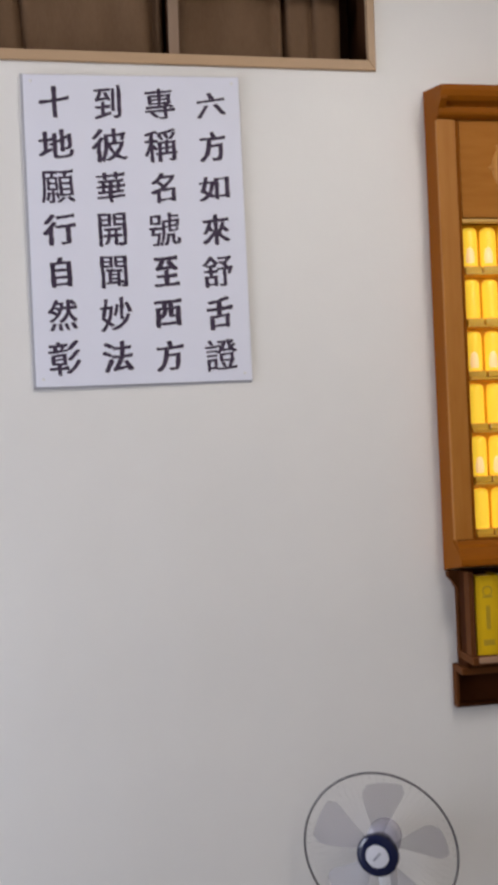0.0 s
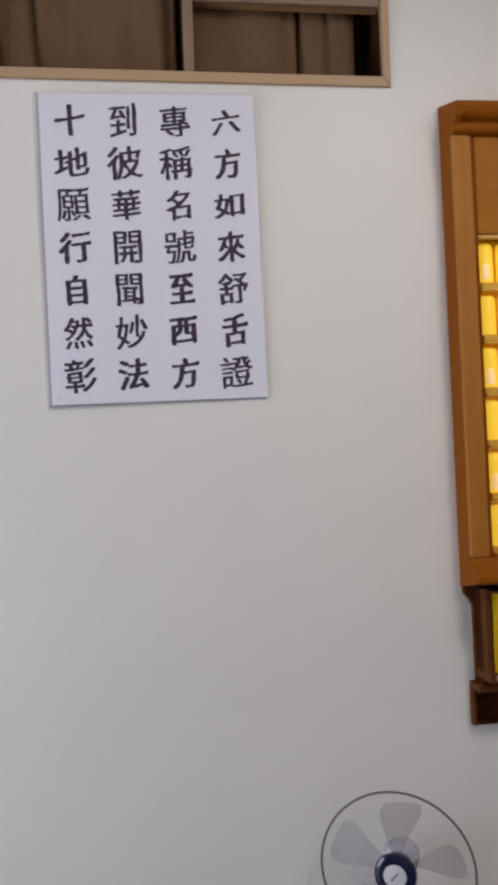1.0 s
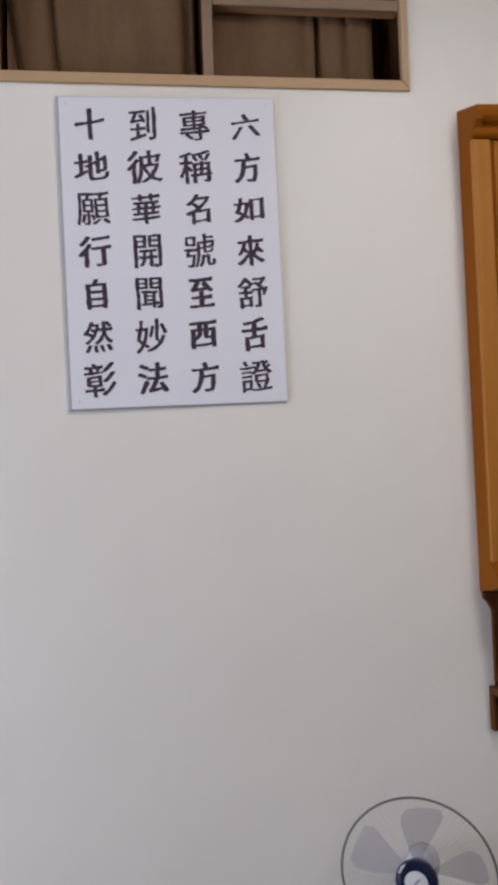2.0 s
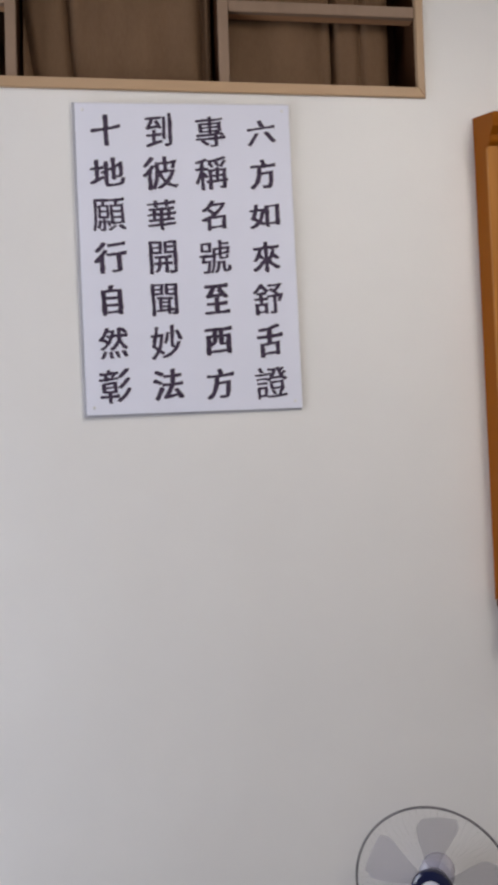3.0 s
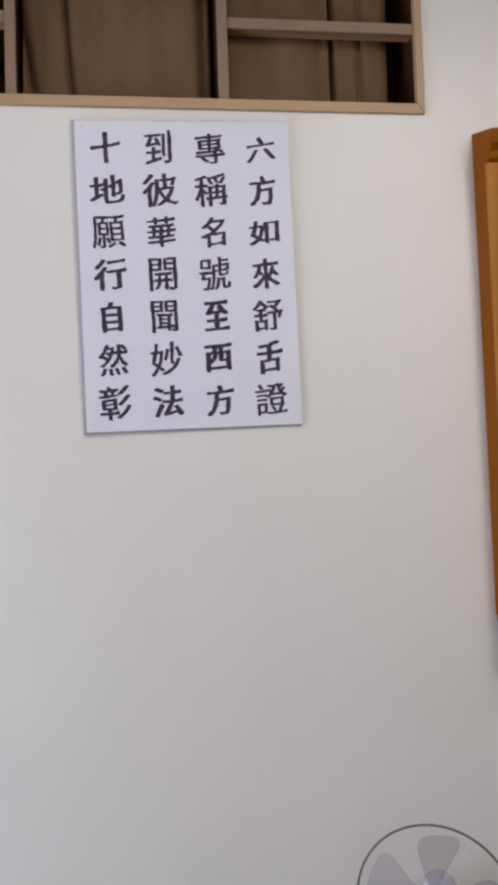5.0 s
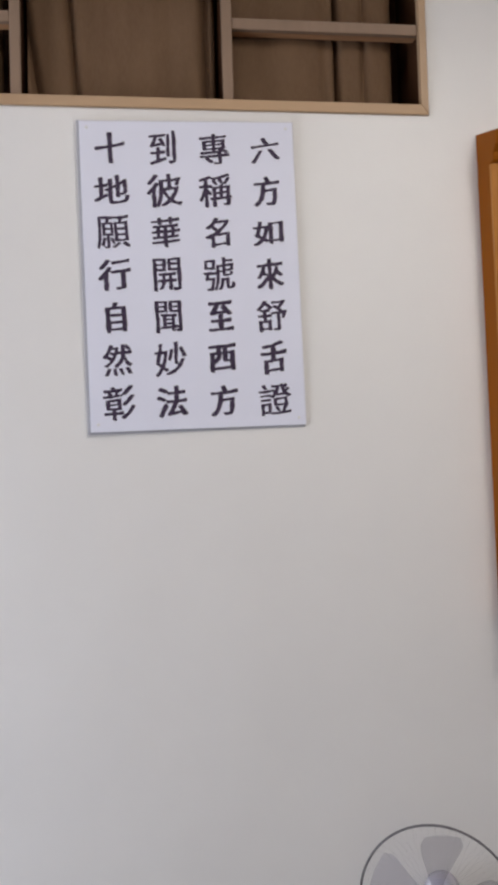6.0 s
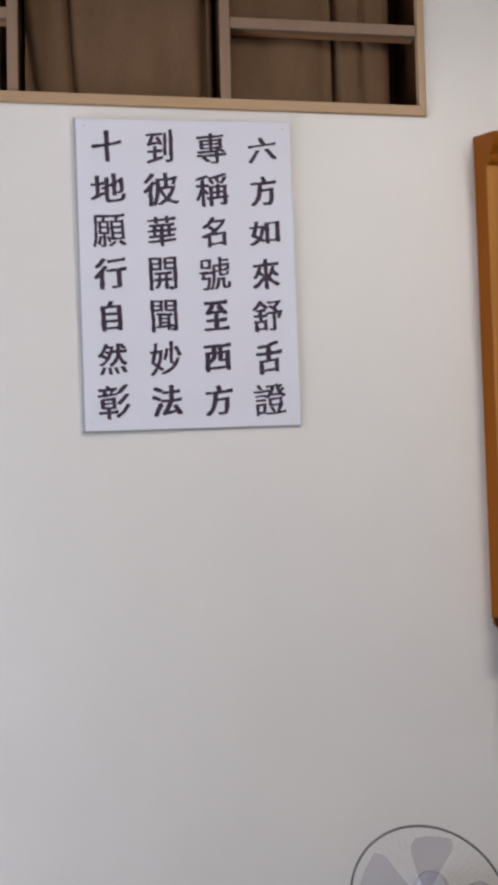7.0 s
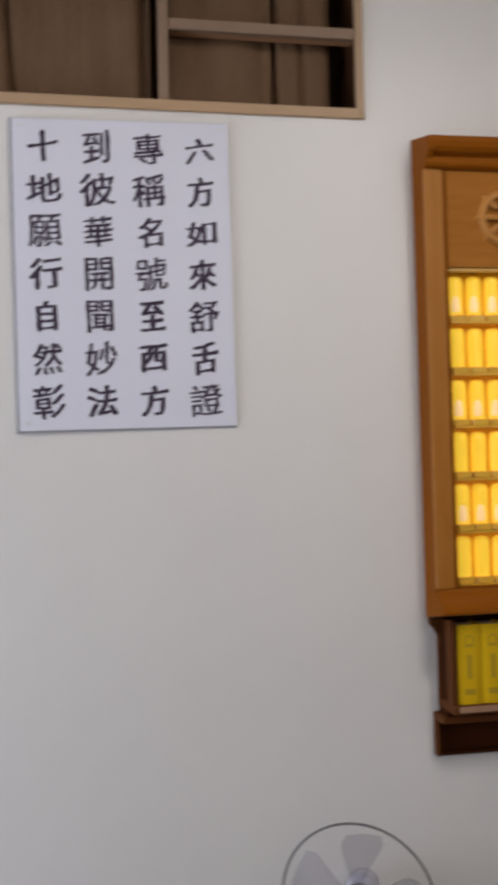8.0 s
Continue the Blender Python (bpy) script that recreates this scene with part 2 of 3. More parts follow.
def unseen_ceiling_light(at, half):
    t = thing("unseen_ceiling_light", "unseen square white ceiling light with a lit diffuser, added as fill", "lamp", at, "ceiling lights")
    bm = bmesh.new()
    for a in range(4):
        m = pose(0, 0, 0, 0, 0, 90 * a)
        r = boxed(-half - 0.02, half, half, half + 0.02, 0.0, 0.09)
        r.transform(m)
        me = bpy.data.meshes.new("tmp")
        r.to_mesh(me)
        bm.from_mesh(me)
        r.free()
        bpy.data.meshes.remove(me)
    part("frame", bm, WHITEPL, t)
    part("diffuser", boxed(-half + 0.001, half - 0.001, -half + 0.001, half - 0.001, 0.02, 0.03), LENS, t)


for at in LAMPS:
    unseen_ceiling_light(at, 0.23)


# invented fitting for the unseen bulb
def hanging_bulb_holder(at):
    t = thing("unseen_pendant", "unseen bare bulb holder on a white cord, added for the far light", "lamp", (at[0], at[1], at[2] + 0.13))
    up = CEIL - at[2] - 0.13
    part("ceiling_rose", lathe(bmesh.new(), [(0, up), (0.05, up), (0.045, up - 0.02), (0.012, up - 0.04), (0, up - 0.04)], 24), WHITEPL, t)
    part("cord", tube(bmesh.new(), [Vector((0, 0, 0.03)), Vector((0, 0, up - 0.03))], 0.003), WHITEPL, t)
    part("socket", lathe(bmesh.new(), [(0, 0.04), (0.012, 0.035), (0.020, 0.02), (0.021, 0), (0, 0)], 24), WHITEPL, t)


hanging_bulb_holder(BULB)


# ---- shelf niche in the north wall ----
def display_niche():
    t = thing("shelf_niche", "built-in wooden shelf niche with pale oak edging", "shelf", (NX0, 0, NZ0))
    t.matrix_basis = NICHE_SET @ t.matrix_basis
    L = lambda x: x - NX0
    Z = lambda z: z - NZ0
    f = 0.03
    front, back = -0.010, 0.012
    w, h, e = L(NX1), Z(NZ1), 0.022

    def edging(name, outline, material):
        bm = prism(bmesh.new(), outline, "y", front, back)
        rim = [x for x in bm.edges if all(abs(v.co.y - front) < 1e-6 for v in x.verts)]
        bmesh.ops.bevel(bm, geom=rim, offset=0.003, segments=2, profile=0.5, affect="EDGES")
        part(name, bm, material, t, "pale oak edging strip")

    edging("bottom_edging", [(0, 0), (w, 0), (w - e, f), (e, f)], PALE)
    edging("top_edging", [(0, h), (e, h - f), (w - e, h - f), (w, h)], PALE)
    edging("side_edging", [(w, 0), (w, h), (w - e, h - f), (w - e, f)], PALE_UP)
    edging("side_edging", [(0, 0), (e, f), (e, h - f), (0, h)], PALE_UP)
    part("bottom_board", boxed(0.006, L(NX1) - 0.006, back, ND, 0.006, f), NICHE_SHADE, t)
    part("top_board", boxed(0.006, L(NX1) - 0.006, back, ND, Z(NZ1) - f, Z(NZ1) - 0.006), NICHE_SHADE, t)
    part("side_board", boxed(0.006, 0.022, back, ND, f, Z(NZ1) - f), NICHE_SHADE, t)
    part("side_board", boxed(L(NX1) - 0.022, L(NX1) - 0.006, back, ND, f, Z(NZ1) - f), NICHE_SHADE, t)
    part("back_board", boxed(0.006, L(NX1) - 0.006, ND, ND + 0.015, 0.006, Z(NZ1) - 0.006), NICHE_SHADE, t)
    xs = (0.401, -0.176, -0.752)
    for x in xs:
        d = part("divider", boxed(L(x), L(x) + 0.028, 0.018, ND - 0.002, f, Z(NZ1) - f), NICHE_SHADE, t, "brown veneered divider, recess shade put into its sides")
        part("edge_strip", boxed(L(x) - 0.0005, L(x) + 0.0285, 0.0, 0.018, f, Z(NZ1) - f, bev=0.002), VENEER, d)
    for a, b, z in ((0.4295, 0.9655, 2.981), (-0.7235, -0.1765, 2.978), (-0.1475, 0.4005, 3.11)):
        s = part("shelf_board", boxed(L(a), L(b), 0.022, CLOTH_Y - 0.016, Z(z), Z(z) + 0.032), UNDER, t, "brown veneered shelf board")
        part("edge_strip", boxed(L(a), L(b), 0.003, 0.022, Z(z), Z(z) + 0.032, bev=0.002), VENEER, s)


def curtain(x0, x1, z0, z1, creases, seed):
    """A cloth hung at the back of one bay, with soft waves and a few sharp creases (place, depth, lean)."""
    nu, nv = 110, 14
    bm = bmesh.new()
    rows = []
    for j in range(nv + 1):
        v = j / nv
        z = z0 + (z1 - z0) * v
        row = []
        for i in range(nu + 1):
            x = x0 + (x1 - x0) * i / nu
            d = 0.006 * noise.noise(Vector((x * 9, z * 1.5, seed))) + 0.003 * noise.noise(Vector((x * 30, z * 2, seed + 5)))
            for cx, depth, lean, width in creases:
                d += depth * math.exp(-(((x - cx - lean * (z - z0)) / width) ** 2))
            row.append(bm.verts.new((x, CLOTH_Y + d, z)))
        rows.append(row)
    for a, b in zip(rows, rows[1:]):
        for i in range(nu):
            bm.faces.new((a[i], a[i + 1], b[i + 1], b[i]))
    ob = smooth(part("curtain", bm, CLOTH), 80)
    sol = ob.modifiers.new("thickness", "SOLIDIFY")
    sol.thickness = 0.002
    sol.offset = 1
    ob.matrix_basis = NICHE_SET
    return tagged(ob, "brown cloth hung in creases at the back of the niche", "curtain", "niche curtains")


display_niche()
curtain(0.432, 0.912, 2.779, 3.262, ((0.742, 0.045, 0.0, 0.0075), (0.705, 0.008, 0.02, 0.02), (0.821, 0.014, 0.01, 0.009), (0.60, -0.004, 0, 0.05), (0.93, 0.05, 0.02, 0.03)), 1)
curtain(-0.136, 0.392, 2.779, 3.262, ((-0.001, 0.032, -0.06, 0.009), (-0.105, 0.032, -0.14, 0.012), (0.362, 0.030, 0.0, 0.013), (0.40, 0.06, 0.0, 0.014), (0.26, 0.006, 0.0, 0.03), (-0.06, -0.006, 0, 0.03)), 3)
curtain(-0.718, -0.205, 2.779, 3.262, ((-0.25, 0.02, 0.0, 0.008), (-0.5, 0.014, 0.05, 0.012), (-0.2, 0.05, 0, 0.02)), 4)


# ---- lettered panel ----
PX0, PX1, PZ0, PZ1, PY = 0.004, 0.590, 1.8685, 2.713, -0.0115


def lettered_panel():
    t = thing("lettered_panel", "white verse panel with black brush lettering on the wall", "sign")
    t.matrix_basis = pose(PX0 + 0.006, -0.001, PZ0, 0.35, -0.5, 0.5)   # hung askew, leaning out towards its upper corner
    w, h = PX1 - PX0, PZ1 - PZ0
    sheet = part("sheet", boxed(0, w, PY, PY + 0.004, 0, h, bev=0.0008), PANEL, t, "pale bluish-white printed sheet")
    # board added to draw the sheet's shadow line at left and below
    part("shadow_board", boxed(-0.0075, w - 0.002, PY + 0.0045, PY + 0.0105, -0.0055, h + 0.0015, bev=0.0006), SHADOW_EDGE, t, "grey board past the sheet, carrying its shadow line")
    part("edge_strip", boxed(0, w, PY - 0.0006, PY + 0.0005, h - 0.0030, h - 0.0014), PANEL_EDGE, t, "thin grey edge line")
    for x in (0.02, w - 0.02):
        for z in (0.02, h - 0.02):
            part("spacer", lathe(bmesh.new(), [(0, -0.04), (0.005, -0.04), (0.005, -PY - 0.004), (0, -PY - 0.004)], 16, Matrix.Translation((x, 0, z)) @ pose(0, 0, 0, 90)), STEEL, t)
            part("screw_cap", smooth_cap(x, z), STEEL, t, "small pale screw cap")
    return t


def smooth_cap(x, z):
    return lathe(bmesh.new(), [(0.0042, 0), (0.0042, 0.0008), (0.003, 0.0018), (0, 0.002)], 16, Matrix.Translation((x, PY, z)) @ pose(0, 0, 0, 90))


panel = lettered_panel()
VERSE = ("十地願行自然彰", "到彼華開聞妙法", "專稱名號至西方", "六方如來舒舌證")
COLS = (0.087, 0.2285, 0.3695, 0.511)


# each character: width and height in hundredths of the common size, swell of its strokes and rise of its level strokes
SIZES = {"十": (85, 96, 24, 22), "地": (101, 88, 20, 17), "願": (97, 97, 10, 8), "行": (93, 96, 25, 14), "自": (60, 92, 30, 9), "然": (83, 95, 18, 10), "彰": (92, 103, 20, 12),
         "到": (79, 100, 16, 15), "彼": (103, 100, 18, 12), "華": (85, 92, 17, 13), "開": (82, 98, 16, 7), "聞": (77, 97, 16, 7), "妙": (93, 98, 15, 15), "法": (87, 94, 28, 12),
         "專": (88, 95, 17, 14), "稱": (98, 98, 16, 13), "名": (74, 92, 21, 14), "號": (93, 100, 13, 10), "至": (74, 93, 36, 9), "西": (82, 85, 33, 12), "方": (80, 93, 28, 15),
         "六": (85, 77, 20, 18), "如": (92, 77, 24, 14), "來": (83, 95, 22, 14), "舒": (92, 96, 17, 13), "舌": (76, 97, 30, 16), "證": (95, 95, 15, 11)}


def brush_character(ch, seed):
    """A character of the built-in font inked as if by brush: uprights swell, level strokes thin and rise, ends round off unevenly."""
    c = bpy.data.curves.new("glyph", "FONT")
    c.body, c.resolution_u = ch, 4
    tmp = bpy.data.objects.new("glyph", c)
    scene.collection.objects.link(tmp)
    dg = bpy.context.evaluated_depsgraph_get()
    dg.update()
    me = bpy.data.meshes.new_from_object(tmp.evaluated_get(dg))
    bpy.data.objects.remove(tmp)
    bpy.data.curves.remove(c)
    bm = bmesh.new()
    bm.from_mesh(me)
    bpy.data.meshes.remove(me)
    grow, rise = SIZES[ch][2] / 10000, SIZES[ch][3] / 100
    w, h = SIZES[ch][0] / 1087, SIZES[ch][1] / 1087
    xs, ys = [v.co.x for v in bm.verts], [v.co.y for v in bm.verts]
    x0, y0, sx, sy = min(xs), min(ys), (w - 2 * grow) / (max(xs) - min(xs)), (h - 2 * grow) / (max(ys) - min(ys))
    for v in bm.verts:
        v.co = Vector(((v.co.x - x0) * sx - w / 2 + grow, (v.co.y - y0) * sy - h / 2 + grow, 0))
    bmesh.ops.remove_doubles(bm, verts=bm.verts, dist=1e-6)
    for _ in range(6):
        long = [e for e in bm.edges if e.is_boundary and e.calc_length() > 0.0022]
        if not long:
            break
        bmesh.ops.subdivide_edges(bm, edges=long, cuts=1)
    bmesh.ops.triangulate(bm, faces=bm.faces[:])
    rim = {v: [e.other_vert(v) for e in v.link_edges if e.is_boundary] for v in bm.verts}
    for _ in range(2):
        moved = {v: (2 * v.co + n[0].co + n[1].co) / 4 for v, n in rim.items() if len(n) == 2}
        for v, p in moved.items():
            v.co = p
    # tails that leave downwards run out to a point
    for _ in range(5):
        moved = {}
        for v, n in rim.items():
            if len(n) == 2:
                mid = (n[0].co + n[1].co) / 2
                if (mid - v.co).y > 0.00012 and (mid - v.co).x > -0.00005:
                    moved[v] = v.co.lerp(mid, 0.6)
        for v, p in moved.items():
            v.co = p
    push = {}
    for v, n in rim.items():
        out = Vector((0, 0, 0))
        for e in v.link_edges:
            if e.is_boundary:
                a, b = e.verts
                d = (b.co - a.co)
                third = [x for x in e.link_faces[0].verts if x not in e.verts][0]
                q = Vector((d.y, -d.x, 0))
                if q.dot(third.co - a.co) > 0:
                    q = -q
                out += q
        if out.length > 0:
            out.normalize()
            p = v.co
            swell = grow * (0.25 + 1.0 * abs(out.x)) + 0.0019 * noise.noise(Vector((p.x * 75, p.y * 75, seed))) + 0.0004 * noise.noise(Vector((p.x * 300, p.y * 300, seed + 9)))
            push[v] = out * max(swell, -0.0008)
            if len(n) == 2:
                # stroke ends gather ink and drop to the right
                knob = (0.3 if out.y < -0.35 and out.x < 0.2 else 1.0) * min(0.0024, max(0.0, -2.8 * ((n[0].co + n[1].co) / 2 - p).dot(out) - 0.0002))
                push[v] += out * knob + Vector((0.4, -0.5, 0)) * knob
    for v, d in push.items():
        v.co += d
    for v in bm.verts:
        x, y = v.co.x, v.co.y
        bx = 0.0018 * noise.noise(Vector((x * 24, y * 24, seed + 3)))
        by = 0.0018 * noise.noise(Vector((x * 24, y * 24, seed + 6)))
        v.co = Vector((x + bx - 0.02 * y, -0.0004, y + by + (rise - 0.03) * x + 0.9 * max(0.0, x) * x))
    return bm


for ci, (text, cx) in enumerate(zip(VERSE, COLS)):
    for ri, ch in enumerate(text):
        ob = part("character", brush_character(ch, 7 * ci + ri + 1), INK, panel, "black brush character")
        ob.location = (cx - 0.002 - 0.0005 * ri - PX0, PY - 0.0001, 2.638 - 0.1153 * ri - 0.010 * cx - PZ0)


# ---- lamp cabinet ----
CX0, CX1 = 1.127, 1.599
CM = (CX0 + CX1) / 2
CD = 0.097


def lamp_cabinet():
    t = thing("lamp_cabinet", "orange teak wall cabinet with rows of lit lamps", "cabinet", (CX0, 0, 0.92))
    L = lambda x: x - CX0
    Z = lambda z: z - 0.92
    w = CX1 - CX0
    # the sides swell forward under the crown and over the foot moulding
    side = [(0, Z(1.317)), (-0.138, Z(1.343)), (-0.138, Z(1.358)), (-0.120, Z(1.378)), (-0.083, Z(1.405)), (-0.083, Z(2.575)), (-0.112, Z(2.582)), (-0.114, Z(2.60)), (-0.136, Z(2.62)), (-0.138, Z(2.655)), (0, Z(2.691))]
    for x in (0.0, w - 0.02):
        part("side_panel", prism(bmesh.new(), side, "x", x, x + 0.02), TEAK_SHADED, t)
    part("back_panel", boxed(0.02, w - 0.02, -0.012, 0, Z(1.32), Z(2.68)), TEAK_SHADED, t)
    crown = [(-0.012, Z(2.577)), (-0.103, Z(2.577)), (-0.113, Z(2.583)), (-0.116, Z(2.590)), (-0.116, Z(2.602)), (-0.108, Z(2.607)), (-0.110, Z(2.613)), (-0.126, Z(2.618)), (-0.136, Z(2.628)), (-0.141, Z(2.642)), (-0.141, Z(2.657)), (-0.012, Z(2.689))]
    part("crown", prism(bmesh.new(), crown, "x", 0.003, w - 0.003), TEAK_X, t, "moulded teak crown")
    foot = [(-0.012, Z(1.320)), (-0.139, Z(1.341)), (-0.141, Z(1.347)), (-0.140, Z(1.358)), (-0.132, Z(1.364)), (-0.126, Z(1.372)), (-0.119, Z(1.388)), (-0.108, Z(1.396)), (-0.103, Z(1.407)), (-0.012, Z(1.407))]
    part("foot_moulding", prism(bmesh.new(), foot, "x", 0.003, w - 0.003), TEAK_X, t, "moulded teak foot rail")
    for x in (0.0, w - 0.052):
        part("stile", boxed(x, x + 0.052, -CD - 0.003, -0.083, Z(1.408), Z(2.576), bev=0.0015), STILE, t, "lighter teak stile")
    for x in (0.0525, w - 0.0525 - 0.012):
        part("bead", boxed(x, x + 0.012, -CD + 0.004, -0.075, Z(1.408), Z(2.576), bev=0.003, seg=2), TEAK_SHADED, t)
    part("head_panel", boxed(0.065, w - 0.065, -CD + 0.004, -CD + 0.016, Z(2.302), Z(2.576), bev=0.001), HEADWOOD, t, "plain mid-brown teak head panel")
    # carved wheel
    c = Vector((w / 2, -CD + 0.003, Z(2.442)))
    face = Matrix.Translation(c) @ pose(0, 0, 0, 90)
    bm = bmesh.new()
    torus(bm, 0.068, 0.0125, face, 48, 8)
    lathe(bm, [(0, 0.011), (0.012, 0.010), (0.018, 0.006), (0.019, 0)], 24, face)
    for k in range(8):
        a = math.pi * k / 4
        d = Vector((math.cos(a), 0, math.sin(a)))
        tube(bm, [c + d * 0.015 + Vector((0, -0.004, 0)), c + d * 0.04 + Vector((0, -0.006, 0)), c + d * 0.066 + Vector((0, -0.004, 0))], 0.0085, 8)
        s = Vector((-d.z, 0, d.x))
        tip, base = c + d * 0.092, c + d * 0.072
        vs = [bm.verts.new(p) for p in (base + s * 0.016, base - s * 0.016, tip, base + d * 0.004 + Vector((0, -0.010, 0)))]
        for q in ((0, 1, 3), (1, 2, 3), (2, 0, 3), (0, 2, 1)):
            bm.faces.new([vs[i] for i in q])
    smooth(part("carved_wheel", bm, CARVED, t, "carved wooden eight-spoked wheel"), 50)
    # lamp shelves
    for r in range(6):
        z = 2.287 - 0.1475 * r
        part("lamp_shelf", boxed(0.075, w - 0.075, -0.078, -0.0165, Z(z - 0.1400), Z(z - 0.1345)), LAMPBASE, t, "clear yellow lamp shelf")
    part("lamp_backing", boxed(0.022, w - 0.022, -0.016, -0.0125, Z(1.41), Z(2.30)), LAMPBASE, t, "yellow plastic backing behind the lamps")
    part("valance", boxed(0.065, w - 0.065, -0.088, -0.070, Z(2.290), Z(2.3015), bev=0.002), LAMPLIP, t, "pale clear strip over the lamps")
    part("sill", boxed(0.065, w - 0.065, -CD + 0.004, -0.012, Z(1.408), Z(1.412)), TEAK_X, t)
    # bracket below
    cove = [(0.004, Z(1.316)), (0.004, Z(1.300)), (0.018, Z(1.285)), (0.030, Z(1.262)), (0.034, Z(1.235)), (0.05, Z(1.235)), (0.05, Z(1.316))]
    part("corbel", prism(bmesh.new(), cove, "y", -0.022, 0), UMBER_SHADED, t, "curved dark wooden corbel")
    part("corbel", prism(bmesh.new(), [(w - a, b) for a, b in cove], "y", -0.022, 0), UMBER_SHADED, t, "curved dark wooden corbel")
    for x in (0.029, w - 0.029 - 0.014):
        part("post", boxed(x, x + 0.014, -0.018, 0, Z(1.066), Z(1.30)), UMBER_SHADED, t)
        # board added to stand for the dark gap between the posts
        part("cheek", boxed(x + 0.005, x + 0.011, -0.0735, -0.0185, Z(1.091), Z(1.316)), SHADEWOOD, t, "near-black board added for the dark gap between posts")
        part("post", boxed(x, x + 0.014, -0.108, -0.074, Z(1.091), Z(1.320)), UMBER_SHADED, t)
    part("rear_board", boxed(0.045, w - 0.045, -0.012, 0, Z(1.092), Z(1.317)), SHADEWOOD, t)
    part("book_shelf", boxed(0.030, w - 0.030, -0.118, -0.001, Z(1.066), Z(1.090), bev=0.002), UMBER_SHADED, t)
    part("ledge", boxed(0.012, w - 0.012, -0.075, 0, Z(1.032), Z(1.052), bev=0.002), UMBER_SHADED, t)
    part("ledge", boxed(0.030, w - 0.030, -0.070, 0, Z(1.052), Z(1.066)), SHADEWOOD, t)
    # open-fronted tray under the ledge: side boards, a deep-set front and a lip
    for x in (0.0125, w - 0.0125 - 0.008):
        part("tray_side", prism(bmesh.new(), [(0, Z(0.931)), (-0.028, Z(0.931)), (-0.028, Z(1.0315)), (0, Z(1.0315))], "x", x, x + 0.008), UMBER_SHADED, t, "brown tray side")
    part("apron", boxed(0.0215, w - 0.0215, -0.010, 0, Z(0.942), Z(1.0315)), SHADEWOOD, t, "wooden apron, the shelf's shade put into its dark colour")
    part("tray_lip", boxed(0.0215, w - 0.0215, -0.026, -0.001, Z(0.931), Z(0.9415), bev=0.003), SHADEWOOD, t)
    part("shelf_lip", boxed(0.046, w - 0.046, -0.1215, -0.1185, Z(1.072), Z(1.089), bev=0.001), LIP, t, "pale front lip, the lit shelf edge put into its colour")
    return t


lamp_cabinet()


def votive_lamp(has_patch):
    """A small arched lamp: base block, arched glowing shell and, where asked for, a pale lower patch."""
    t = thing("votive_lamp", "small arched yellow plastic lamp, lit", "lamp", group="lamps in the cabinet")
    w, h, d = 0.0228, 0.112, 0.020
    bm = bmesh.new()
    n = 8
    cols = []
    for k in range(n + 1):
        a = math.pi * k / n
        cols.append((-w * math.cos(a), -d * math.sin(a)))
    rows = [(0.0, 1.0), (0.03, 1.0), (0.06, 1.0), (0.09, 1.0), (0.100, 0.97), (0.107, 0.85), (0.111, 0.55), (0.1125, 0.1)]
    grid = [[bm.verts.new((x * s, y * s, z)) for x, y in cols] for z, s in rows]
    for a, b in zip(grid, grid[1:]):
        for k in range(n):
            bm.faces.new((a[k], a[k + 1], b[k + 1], b[k]))
    bm.faces.new([g[0] for g in grid] + [g[-1] for g in grid[::-1]])
    bm.faces.new(grid[0][::-1])
    bm.faces.new(grid[-1])
    smooth(part("shade", bm, LAMPGLOW, t, "glowing yellow arched shade"), 60)
    if has_patch:
        bm = bmesh.new()
        lathe(bm, [(0.012, 0.0), (0.0135, 0.012), (0.0125, 0.030), (0.010, 0.042), (0.006, 0.050), (0, 0.053)], 14, Matrix.Translation((-0.004, -0.0115, 0.008)))
        smooth(part("pale_patch", bm, LAMPWARM, t, "pale pinkish patch on the lower half"), 60)
    part("base", boxed(-w - 0.002, w + 0.002, -d - 0.006, 0.004, -0.019, -0.0005, bev=0.002), LAMPBASE, t, "clear yellowish base block")
    return t


kinds = [votive_lamp(False), votive_lamp(True)]
first = [True, True]
for r in range(6):
    z = 2.287 - 0.1475 * r - 0.1130
    for c in range(6):
        k = 1 if r % 2 == 0 else 0
        m = pose(CM + (c - 2.5) * 0.0545, -0.046 + 0.002 * random.uniform(-1, 1), z - 0.002, 0, 0, random.uniform(-3, 3))
        if first[k]:
            kinds[k].matrix_basis = m
            first[k] = False
        else:
            copy_thing(kinds[k], m)


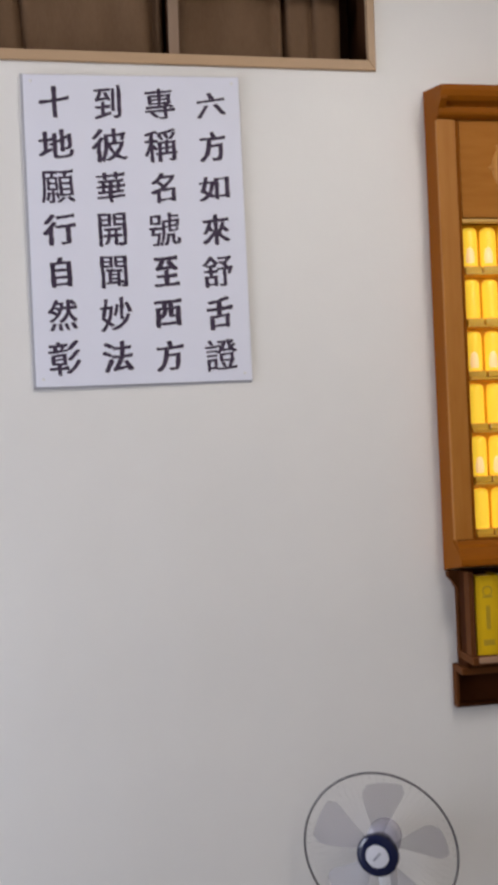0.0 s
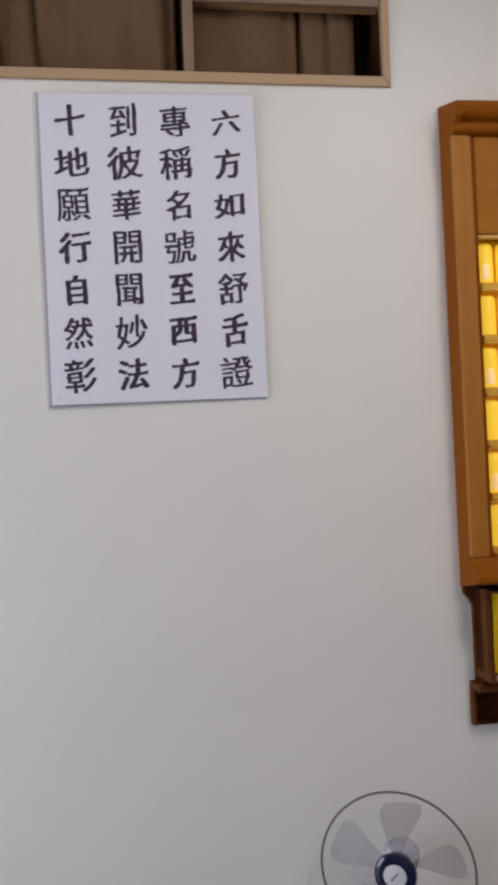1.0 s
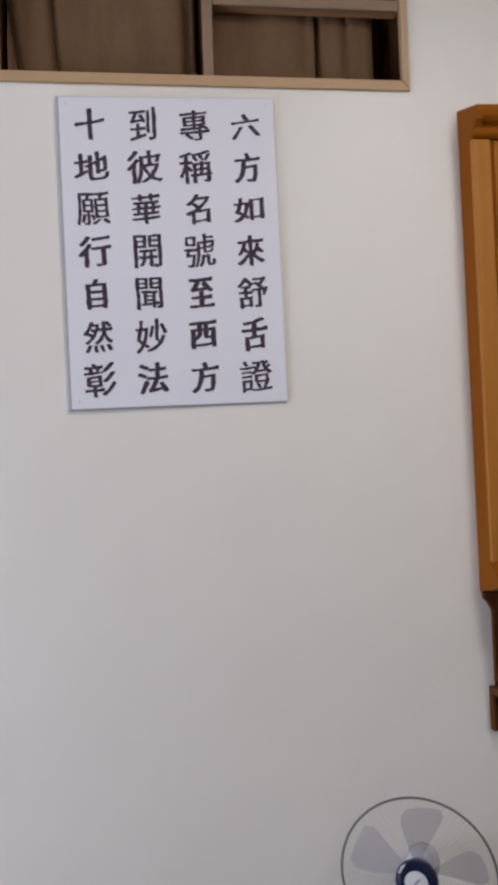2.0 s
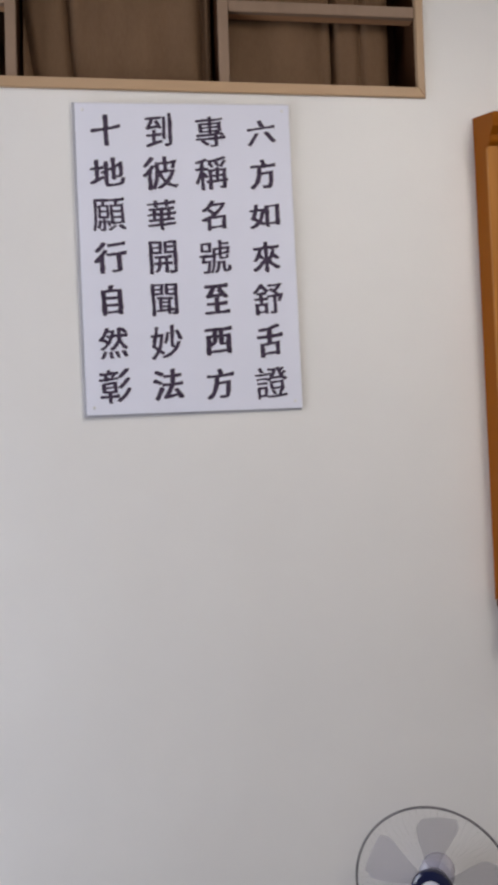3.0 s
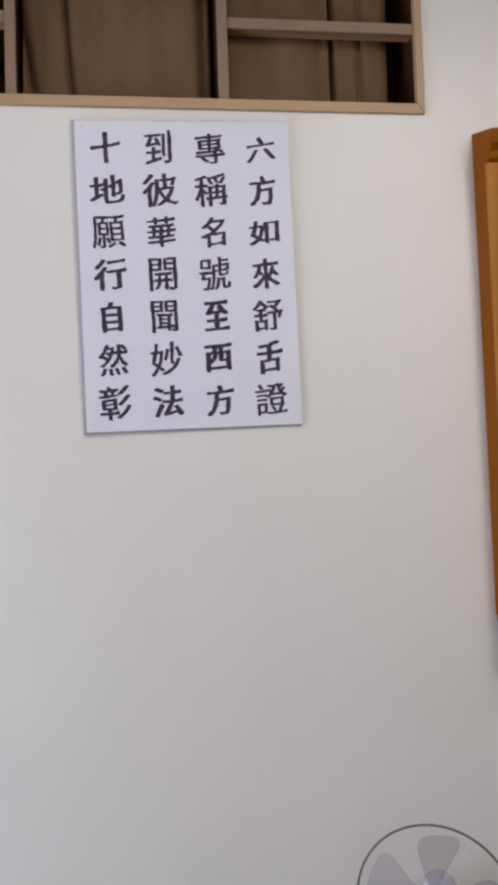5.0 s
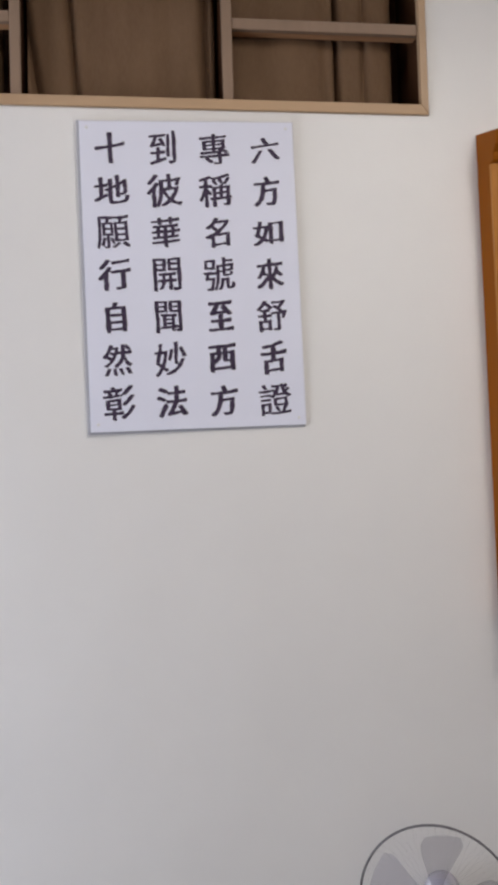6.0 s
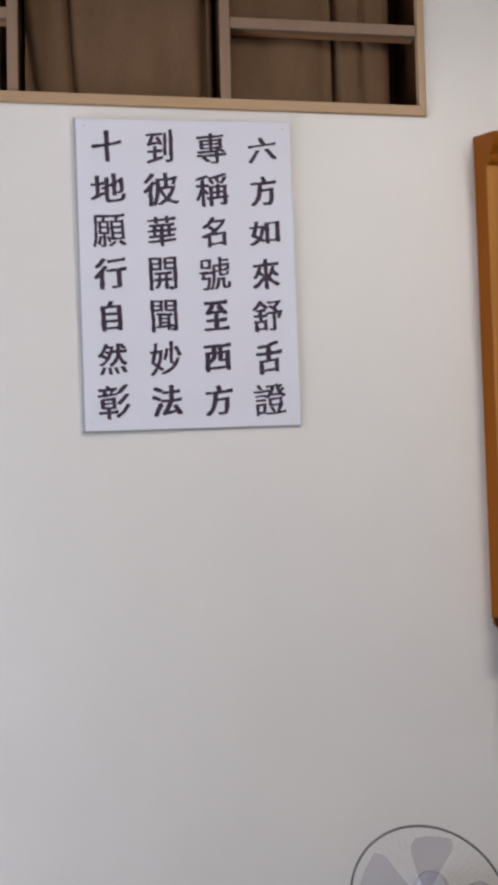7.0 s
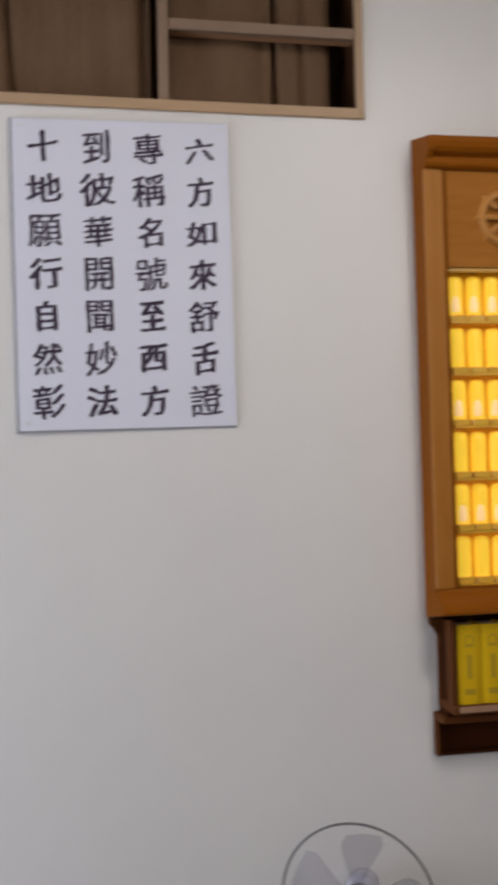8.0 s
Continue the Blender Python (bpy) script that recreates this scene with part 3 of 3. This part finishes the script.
def book():
    t = thing("book", "thick yellow-covered book standing on the cabinet shelf", "book", group="books on the cabinet shelf")
    w, d, h = 0.066, 0.078, 0.217
    bm = bmesh.new()
    prism(bm, [(-w / 2, 0), (-w / 2, -d + 0.004), (-w / 4, -d), (w / 4, -d), (w / 2, -d + 0.004), (w / 2, 0), (w / 2 - 0.003, 0), (w / 2 - 0.003, -d + 0.007), (-w / 2 + 0.003, -d + 0.007), (-w / 2 + 0.003, 0)], "z", 0, h)
    part("cover", bm, BOOK, t, "plain yellow cover")
    part("pages", boxed(-w / 2 + 0.004, w / 2 - 0.004, -d + 0.008, -0.004, 0.004, h - 0.004), PAGES, t)
    bm = bmesh.new()
    lathe(bm, [(0.011, 0), (0.011, 0.0006), (0.015, 0.0006), (0.015, 0)], 20, Matrix.Translation((0, -d, h - 0.042)) @ pose(0, 0, 0, 90), True)
    box(bm, -0.015, 0.015, -d - 0.0006, -d, h - 0.060, h - 0.056)
    part("emblem", bm, BOOKMARK, t, "faded darker emblem")
    bm = box(bmesh.new(), -0.006, 0.006, -d - 0.0006, -d, 0.07, 0.135)
    part("title_bar", bm, BOOKMARK, t)
    part("title_bar", boxed(-0.016, 0.016, -d - 0.0006, -d, 0.026, 0.042), BOOKMARK, t)
    return t


b = book()
b.matrix_basis = pose(1.2105, -0.026, 1.0905)
for k in range(1, 5):
    copy_thing(b, pose(1.2105 + 0.069 * k, -0.026 + random.uniform(-0.003, 0.003), 1.0905))


# ---- pedestal fan ----
def pedestal_fan():
    centre = Vector((0.862, -0.15, 0.6115))
    t = thing("pedestal_fan", "pedestal fan with smoky clear blades and navy hub", "fan", (centre.x + 0.04, -0.08, 0))
    inv = Matrix.Translation((-centre.x - 0.04, 0.08, 0))
    # head: local z is the fan's axis, towards the room
    head = inv @ look(centre, centre + Vector((0.48, 1.0, 0.02)), 0)
    R = 0.2028
    part("base", lathe(bmesh.new(), [(0, 0.0), (0.155, 0.0), (0.16, 0.008), (0.155, 0.018), (0.11, 0.032), (0.05, 0.040), (0, 0.042)], 48, Matrix.Translation((0, -0.09, 0))), WHITEPL, t)
    part("pole", lathe(bmesh.new(), [(0, 0.020), (0.024, 0.020), (0.024, 0.05), (0.013, 0.06), (0.013, 0.50), (0, 0.50)], 24), STEEL, t)
    part("neck", lathe(bmesh.new(), [(0, 0.46), (0.022, 0.46), (0.026, 0.50), (0.022, 0.55), (0.018, 0.590), (0, 0.590)], 24), WHITEPL, t)
    smooth(part("motor_housing", lathe(bmesh.new(), [(0, -0.128), (0.020, -0.127), (0.036, -0.12), (0.045, -0.105), (0.047, -0.065), (0.044, -0.052), (0.034, -0.045), (0, -0.043)], 40, head), MOTOR, t, "grey motor housing"))
    smooth(part("guard_ring", torus(bmesh.new(), R, 0.0034, head, 96, 10), GREY_RING, t, "dark grey outer guard ring"))
    # guards of thin wires
    for name, bulge, at in (("front_guard", 0.034, 0.0), ("rear_guard", -0.045, 0.0)):
        bm = bmesh.new()
        for k in range(64):
            a = 2 * math.pi * k / 64
            pts = []
            for s in range(7):
                u = s / 6
                r = 0.045 + (R - 0.045) * u
                pts.append(head @ Vector((r * math.cos(a), r * math.sin(a), bulge * math.cos(u * math.pi / 2) ** 0.7)))
            tube(bm, pts, 0.0002, 4)
        tagged(part(name, bm, WIRE, t), "thin pale guard wires", kind="stuff")
    # hub in the guard: navy ring and pale cap
    smooth(part("hub", lathe(bmesh.new(), [(0, 0.015), (0.052, 0.019), (0.056, 0.027), (0.054, 0.037), (0.047, 0.042), (0.0325, 0.043), (0.031, 0.040), (0, 0.040)], 48, head), NAVY, t, "glossy navy ring"), 35)
    cap = smooth(part("cap", lathe(bmesh.new(), [(0, 0.0435), (0.022, 0.043), (0.0300, 0.0415), (0.0305, 0.039)], 40, head), CAP, t, "pale grey round cap"))
    bar = boxed(-0.014, 0.014, -0.0028, 0.0028, 0.0432, 0.0442)
    bar.transform(head @ pose(0, 0, 0, 0, 0, 48))
    part("mark", bar, MARK, cap)
    part("spinner", lathe(bmesh.new(), [(0, 0.012), (0.028, 0.010), (0.036, 0.0), (0.036, -0.03), (0, -0.03)], 32, head), BLADE, t)
    for k in range(5):
        bm = bmesh.new()
        nr, na = 9, 8
        grid = []
        for i in range(nr + 1):
            u = i / nr
            r = 0.03 + 0.148 * u
            half = 0.25 + 0.10 * math.sin(u * 1.9) - 0.10 * (max(0, u - 0.8) / 0.2) ** 2
            row = []
            for j in range(na + 1):
                s = 2 * j / na - 1
                a = s * half - 0.10 * u
                row.append(bm.verts.new(Vector((r * math.cos(a), r * math.sin(a), 0.020 * s * (0.6 + 0.4 * u) - 0.004))))
            grid.append(row)
        for a, b in zip(grid, grid[1:]):
            for j in range(na):
                bm.faces.new((a[j], a[j + 1], b[j + 1], b[j]))
        bm.transform(head @ pose(0, 0, 0, 0, 0, 89 + 72 * k))
        smooth(part("blade", bm, BLADE, t, "smoky translucent blade"), 80)


pedestal_fan()
